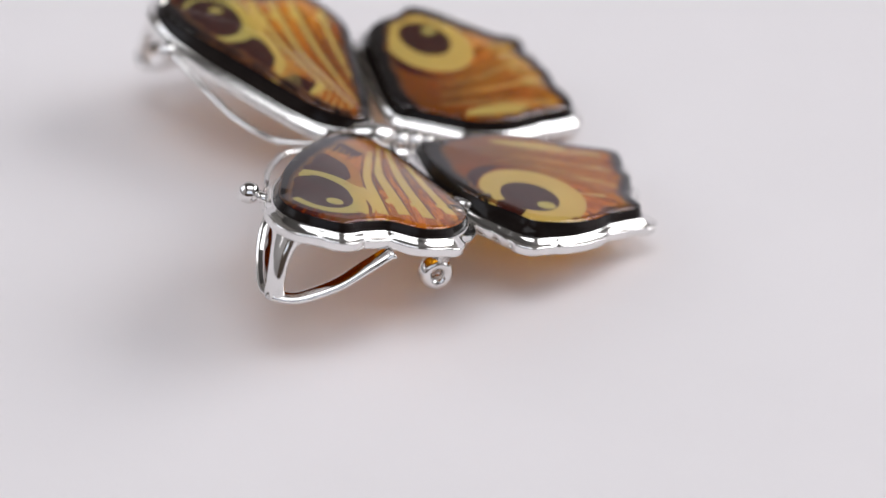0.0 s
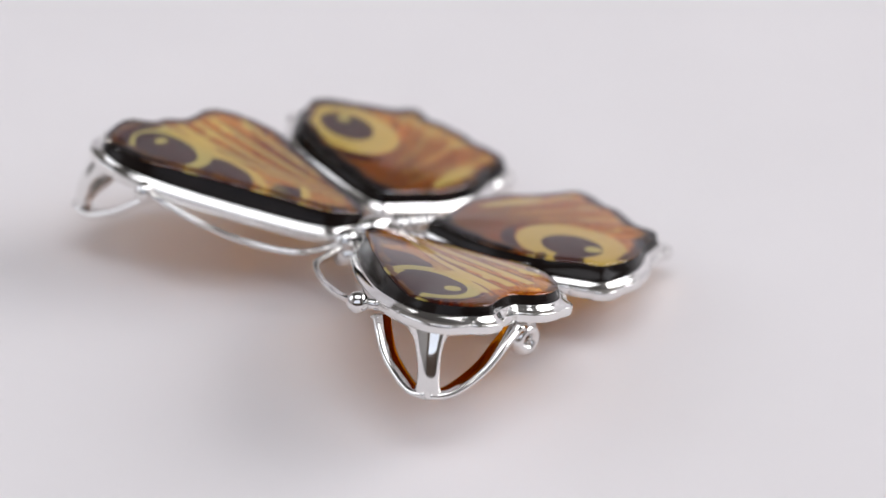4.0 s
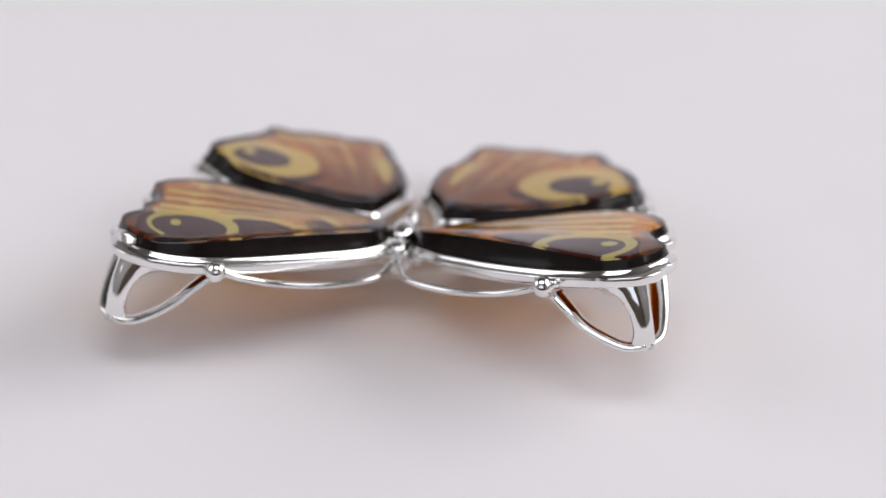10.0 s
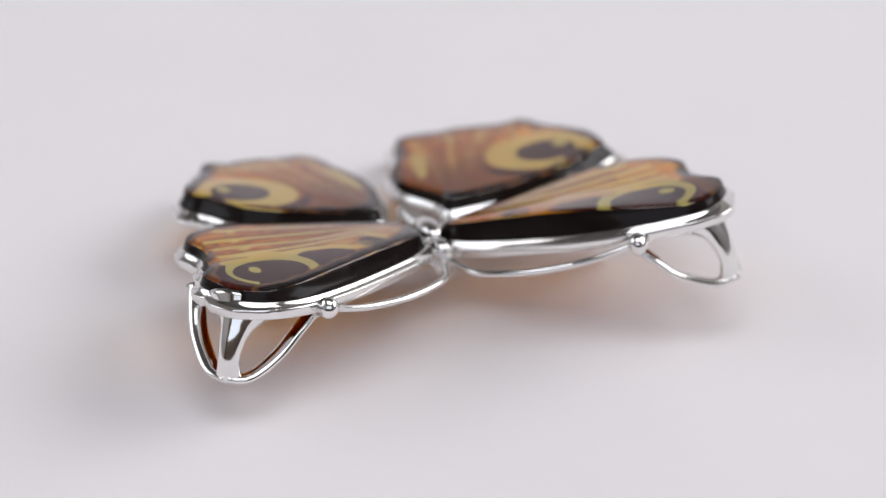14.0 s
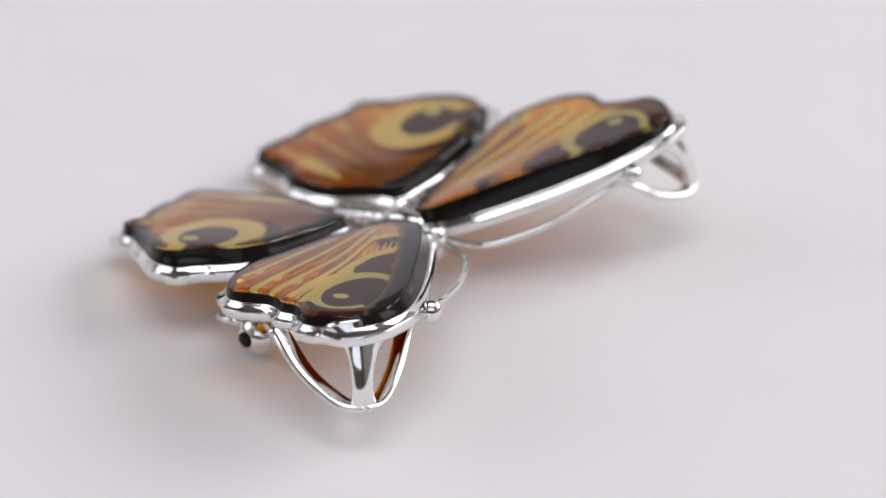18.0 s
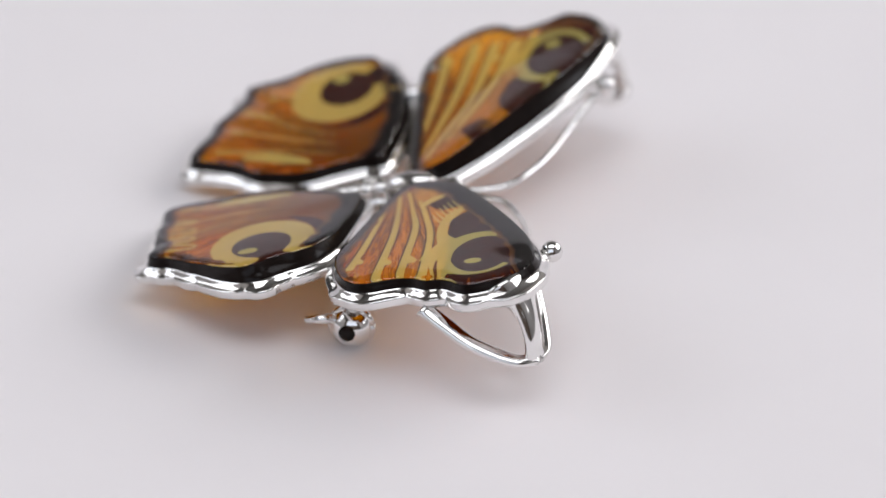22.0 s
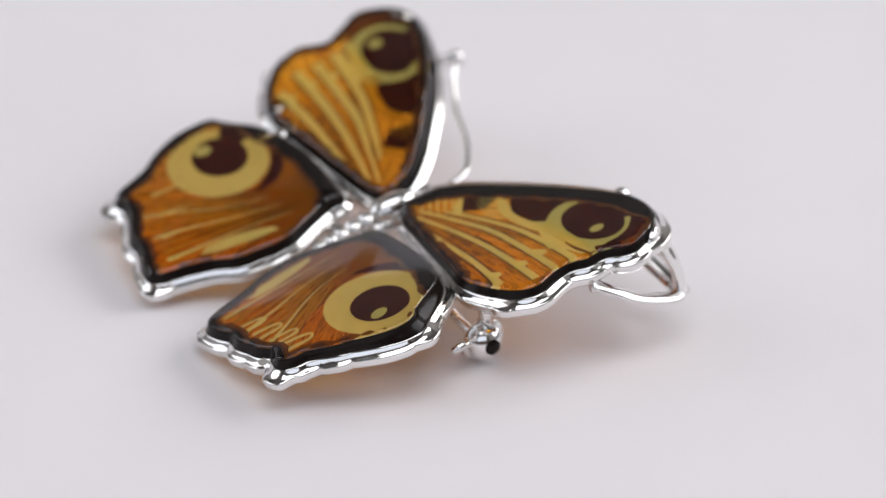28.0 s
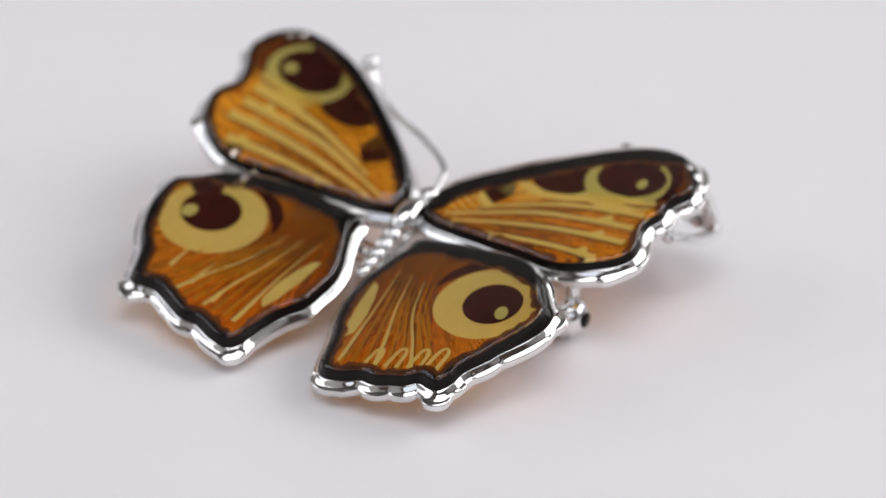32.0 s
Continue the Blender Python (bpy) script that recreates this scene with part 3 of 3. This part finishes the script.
    patch("eye_ring", ring, YELLOW, side, body, 3, "yellow crescent ring of an eyespot")
    stroke("eye_ring_foot", arc((ex - 0.03, ey), 0.355, 0.29, 95, 180, 14), [0.03, 0.07, 0.08], YELLOW, side, body, 3)
    patch("eye_ring_foot", [(ex - 0.36, ey - 0.42), (ex - 0.22, ey - 0.28), (ex - 0.05, ey - 0.27), (ex + 0.20, ey - 0.25), (ex + 0.34, ey - 0.22), (ex + 0.40, ey - 0.26), (ex + 0.34, ey - 0.38), (ex + 0.12, ey - 0.46), (ex - 0.14, ey - 0.48)], YELLOW, side, body, 3)
    stroke("eye_lash", [(ex + 0.10, ey - 0.38), (ex + 0.26, ey - 0.36), (ex + 0.42, ey - 0.30)], [0.015, 0.035, 0.02], BROWN, side, body, 4)
    patch("eye_pupil", arc((ex, ey - 0.005), 0.33 if side > 0 else 0.29, 0.255 if side > 0 else 0.235, 0, 350, 36), MAROON, side, body, 4, "dark maroon pupil of an eyespot")
    patch("eye_dot", arc((ex + 0.125, ey - 0.055), 0.05, 0.075, 0, 345, 24, 10) if side > 0 else arc((ex + 0.185, ey - 0.06), 0.075, 0.075, 0, 345, 24), YELLOW, side, body, 5, "small yellow highlight of an eyespot")
    for i in range(9):
        w = radians(-35 + 11 * i)
        r = 0.44 + 0.02 * (i % 3)
        stroke("edge_dash", [(ex + r * math.cos(w), ey + r * 0.8 * math.sin(w)), (ex + (r + 0.07) * math.cos(w), ey + (r + 0.05) * 0.8 * math.sin(w))], [0.012, 0.026], ORANGE_FORE, side, body, 4, 4)


def hind_pattern(side, body):
    rnd = random.Random(5)
    outline = HIND_FACE[side]
    ey = -0.97 if side > 0 else -1.01
    clip_to(outline)
    plate(outline, (1.05, -1.2), ORANGE_HIND, side, body)
    border(outline, side, body, lambda x, y: 0.085 if x > 1.5 and -1.35 < y < -0.6 else 0.08 if y < -1.6 and x > 0.45 else (0.08 if side > 0 else 0.05) if y < -0.5 else 0.16 if side > 0 else 0.15)
    stroke("dark_crescent", arc((1.43, ey), 0.535, 0.525, 82, 172, 12), [0.02, 0.09, 0.13, 0.12, 0.02], MAROON, side, body, 2)
    cx, rx, ry = (1.45, 0.475, 0.465) if side > 0 else (1.50, 0.52, 0.485)
    patch("eye_ring", arc((cx, ey - 0.005), rx, ry, 0, 352, 48), YELLOW, side, body, 3, "broad yellow ring of an eyespot")
    patch("eye_pupil", arc((1.52 if side > 0 else 1.56, ey + (0.01 if side > 0 else 0.05)), 0.275 if side > 0 else 0.295, 0.265, 0, 350, 36), MAROON, side, body, 4, "dark maroon pupil of an eyespot")
    if side < 0:
        patch("ring_gap", [(1.66, -0.50), (1.62, -0.70), (1.74, -0.75), (1.83, -0.83), (1.94, -0.76), (2.02, -0.66), (1.88, -0.50)], MAROON, side, body, 4)
        patch("yellow_field", [(0.62, -0.37), (0.34, -0.36), (0.26, -0.48), (0.22, -0.66), (0.31, -0.62), (0.38, -0.50)], YELLOW, side, body, 4)
    patch("eye_dot", arc((1.66, ey - 0.075), 0.06, 0.085, 0, 345, 24, 20) if side > 0 else arc((1.74, ey - 0.04), 0.075, 0.085, 0, 345, 24), YELLOW, side, body, 5, "small yellow highlight of an eyespot")
    stroke("yellow_edge", [(0.36, -0.40), (0.62, -0.39), (0.86, -0.42), (1.10, -0.46)], [0.03, 0.05, 0.05, 0.02], OCHRE, side, body, 3)
    for i in range(9):
        x = 0.40 + 0.06 * i
        stroke("hatch", [(x, -0.42), (x - 0.01, -0.54), (x - 0.03, -0.68 - 0.02 * (i % 3))], [0.022, 0.014, 0.004], BROWN, side, body, 2, 8)
    patch("yellow_field", [(0.30, -1.02), (0.37, -1.06), (0.44, -1.24), (0.50, -1.48), (0.51, -1.70), (0.45, -1.78), (0.38, -1.60), (0.32, -1.30)], YELLOW, side, body, 5)
    for i in range(9):
        u = i / 8
        p = [(0.44 + 0.42 * u, -0.80 - 0.10 * u), (0.50 + 0.52 * u, -1.20 - 0.14 * u), (0.55 + 0.74 * u, -1.66), (0.58 + 0.92 * u, -2.06 + 0.12 * u)]
        stroke("vein_shadow", [(x + 0.025, y) for x, y in p], [0.006, 0.012, 0.014, 0.014], BROWN, side, body, 2)
        stroke("vein", p, [0.006, 0.016, 0.030, 0.046], OCHRE if i % 3 else YELLOW, side, body, 3)
    if side > 0:
        for i, (x, y) in enumerate(((0.62, -1.84), (0.84, -1.80), (1.04, -1.74), (1.24, -1.68), (1.40, -1.62))):
            stroke("tail_loop", [(x - 0.02, y - 0.26), (x, y - 0.05), (x + 0.04, y), (x + 0.08, y - 0.06), (x + 0.08, y - 0.28)], [0.04, 0.035, 0.03, 0.035, 0.045], YELLOW if i else OCHRE, side, body, 4, 18)
    else:
        for i in range(10):
            x, y = 0.58 + 0.10 * i, -2.06 + 0.035 * i
            stroke("tail_flame", [(x, y), (x - 0.02, y + 0.14), (x - 0.05, y + 0.34 + 0.04 * (i % 3))], [0.055, 0.035, 0.005], OCHRE if i % 3 else YELLOW, side, body, 4, 10)
    # broad light streaks between the veins
    for i in range(7):
        u = (i + 0.5) / 7
        stroke("light_streak", [(0.50 + 0.40 * u, -1.00 - 0.08 * u), (0.56 + 0.56 * u, -1.36), (0.60 + 0.78 * u, -1.80 + 0.05 * u)], [0.004, 0.035, 0.05, 0.01], OCHRE, side, body, 2, 14)
        stroke("dark_streak", [(0.40 + 0.46 * u, -0.62 - 0.10 * u), (0.50 + 0.52 * u, -1.10), (0.58 + 0.70 * u, -1.60)], [0.004, 0.030, 0.022, 0.004], BROWN, side, body, 1, 14)
    for i in range(18):
        a = rnd.uniform(-1.80, -1.00)
        r0, r1 = rnd.uniform(0.2, 0.7), rnd.uniform(0.9, 1.3)
        stroke("fine_line", [(0.45 + r * math.cos(a) * 0.8, -0.4 + r * math.sin(a)) for r in (r0, (r0 + r1) / 2, r1)], [0.004, 0.012, 0.004], BROWN, side, body, 2, 10)


def brooch():
    b = new("butterfly_brooch")
    tagged(b, "silver butterfly brooch with painted amber wings on a white turntable", "brooch")
    for side in (1, -1):
        tilt_wing(*((-0.316, 0.154, -0.026, 0.104, 0.13, 0.0, 0.12) if side > 0 else (-0.375, 0.115, 0.055, 0.106, 0.22, 0.0, 0.125)))
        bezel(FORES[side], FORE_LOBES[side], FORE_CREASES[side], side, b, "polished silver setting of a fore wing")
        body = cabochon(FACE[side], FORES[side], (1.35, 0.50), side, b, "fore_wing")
        fore_pattern(side, body)
        tilt_wing(*((-0.305, 0.168, -0.010, 0.115, 0.0, 0.05, 0.12) if side > 0 else (-0.285, 0.045, -0.020, 0.115, 0.0, 0.03, 0.12)))
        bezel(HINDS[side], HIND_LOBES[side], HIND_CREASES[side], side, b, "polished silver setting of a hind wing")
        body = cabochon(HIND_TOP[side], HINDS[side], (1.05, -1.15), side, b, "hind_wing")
        hind_pattern(side, body)
        # feeler: a wire from the head to a bead by the fore wing's front edge
        wire = spline([(0.03 * side, 0.48, -0.43), (0.08 * side, 0.72, -0.46), (0.18 * side, 0.93, -0.47), (0.56 * side, 1.17, -0.46), (0.96 * side, 1.31, -0.42), (1.26 * side, 1.48, -0.32), (1.42 * side, 1.63, -0.22)], 36, closed=False)
        feeler = part("feeler", tube(wire, [0.033] * 36, 10), SILVER, b, "thin curved silver wire feeler")
        axis = [(1.385 + 0.015 * k, 1.60 + 0.012 * k, -0.24 + 0.006 * k) for k in range(9)]
        part("bead", tube([(x * side, y, z) for x, y, z in axis], [0.035, 0.070, 0.088, 0.096, 0.098, 0.096, 0.088, 0.070, 0.035], 16), SILVER, feeler, "small rounded silver bead")
        part("stub", tube([(1.46 * side, 1.60, -0.22), (1.58 * side, 1.50, -0.22)], [0.05, 0.05]), SILVER, feeler)
        # foot below the wing tip: a flared post and two bent straps
        post_line = {1: [(2.12, 1.42, -0.10), (2.20, 1.51, -0.20), (2.29, 1.57, -0.34), (2.35, 1.59, -0.50), (2.37, 1.58, -0.64), (2.37, 1.57, -0.725)], -1: [(-2.14, 1.42, -0.14), (-2.20, 1.51, -0.22), (-2.27, 1.57, -0.36), (-2.32, 1.59, -0.54), (-2.33, 1.58, -0.68), (-2.33, 1.57, -0.76)]}[side]
        strap_lines = {1: ([(2.38, 1.57, -0.69), (2.20, 1.60, -0.715), (1.92, 1.54, -0.60), (1.70, 1.47, -0.44), (1.54, 1.40, -0.33)], [(2.38, 1.57, -0.69), (2.48, 1.42, -0.63), (2.48, 1.10, -0.45), (2.43, 0.88, -0.27), (2.36, 0.70, -0.13)]),
                       -1: ([(-2.34, 1.57, -0.73), (-2.16, 1.59, -0.75), (-1.84, 1.54, -0.62), (-1.67, 1.49, -0.47), (-1.54, 1.42, -0.36)], [(-2.34, 1.57, -0.73), (-2.43, 1.40, -0.70), (-2.44, 1.08, -0.56), (-2.41, 0.84, -0.40), (-2.37, 0.62, -0.26)])}[side]
        post = part("foot", tube(spline(post_line, 16, False), [0.32, 0.29, 0.24, 0.19, 0.150, 0.128, 0.115, 0.106, 0.10, 0.098, 0.098, 0.10, 0.11, 0.115, 0.11, 0.07], 18, 0.60, (0.45 * side, 1, 0)), SILVER, b, "pierced silver foot below the wing tip")
        for pts in strap_lines:
            part("strap", tube(spline(pts, 24, False), [0.10] + [0.085] * 22 + [0.11], 14, 0.50), SILVER, post, "bent silver strap")
    # trunk: head, thorax, ringed tail
    bm = bmesh.new()
    ball(bm, (0.0, 0.02, -0.30), (0.13, 0.26, 0.12))
    trunk = part("trunk", fix(bm), SILVER, b, "ridged silver butterfly body")
    bm = bmesh.new()
    ball(bm, (0.0, 0.38, -0.38), (0.11, 0.13, 0.11))
    part("head", fix(bm), SILVER, trunk)
    for i, y in enumerate((-0.28, -0.42, -0.55, -0.67, -0.79)):
        bm = bmesh.new()
        ball(bm, (0.0, y, -0.33 - 0.01 * i), (0.105 - 0.010 * i, 0.085, 0.095 - 0.006 * i))
        part("tail_ring", fix(bm), SILVER, trunk)
    part("spine", tube([(0, 0.45, -0.52), (0, 0.0, -0.50), (0, -0.85, -0.48)], [0.10, 0.14, 0.07], 12), SILVER, trunk)
    # bridges between body and settings
    for side in (1, -1):
        for a, c in (((0.0, 0.10, -0.44), (0.30 * side, 0.12, -0.46)), ((0.0, -0.45, -0.46), (0.28 * side, -0.50, -0.48)), ((1.55 * side, -0.15, -0.20), (1.55 * side, -0.58, -0.22))):
            part("bridge", tube([a, c], [0.07, 0.07]), SILVER, b, "silver bridge joining the settings")
    # pin and clasp below
    part("pin", tube([(-1.9, -0.15, -0.66), (0, -0.18, -0.68), (1.75, -0.2, -0.66)], [0.045] * 3), SILVER, b, "straight steel pin")
    clasp = bmesh.new()
    ball(clasp, (1.86, -0.19, -0.62), (0.15, 0.185, 0.185), 0.0, 14, 20)
    c = part("clasp", fix(clasp), SILVER, b, "round silver clasp resting on the white surface")
    # No real recess: a black plug gives the shade of the clasp's opening.
    part("hole_shade", tube([(1.95, -0.19, -0.60), (2.010, -0.19, -0.595), (2.020, -0.19, -0.595)], [0.075, 0.075, 0.065], 14), DARK_SIDE, c, "black plug painting the shade inside the clasp's opening")
    part("collar", tube([(1.83, -0.19 + 0.185 * math.cos(w), -0.62 + 0.185 * math.sin(w)) for w in (2 * math.pi * k / 24 for k in range(25))], 0.035, 8, 1.0, (1, 0, 0)), SILVER, c)
    part("lever", tube([(1.86, -0.28, -0.52), (1.92, -0.42, -0.48), (1.95, -0.56, -0.46)], [0.05, 0.045, 0.03]), SILVER, c)
    part("neck", tube([(1.86, -0.15, -0.52), (1.84, -0.12, -0.30), (1.84, -0.10, -0.16)], [0.08, 0.07, 0.09]), SILVER, c)
    bm = bmesh.new()
    skin(bm, [[(-1.93 + 0.09 * math.sin(v), -0.04 + (0.10 + 0.06 * math.cos(v)) * math.cos(w), -0.68 + (0.10 + 0.06 * math.cos(v)) * math.sin(w)) for v in (2 * math.pi * k / 12 for k in range(12))] for w in (2 * math.pi * i / 24 for i in range(25))])
    bmesh.ops.remove_doubles(bm, verts=bm.verts, dist=0.001)
    h = part("hinge", fix(bm), SILVER, b, "silver pin hinge")
    part("neck", tube([(-1.93, -0.05, -0.60), (-1.88, -0.12, -0.30), (-1.86, -0.12, -0.16)], [0.09, 0.07, 0.09]), SILVER, h)
    return b


TABLE = turntable()
BROOCH = brooch()
PAD = dark_pad()
PAD_AT = pose(0.0281, -0.1048, 0)


def motions():
    turns = [(t, pose(0, 0, 0, 0, 0, turn)) for t, turn, pan, tilt in ROWS]
    walk(TABLE, turns)
    walk(PAD, [(t, m @ PAD_AT) for t, m in turns])
    walk(BROOCH, [(t, m @ REST) for t, m in turns])


motions()
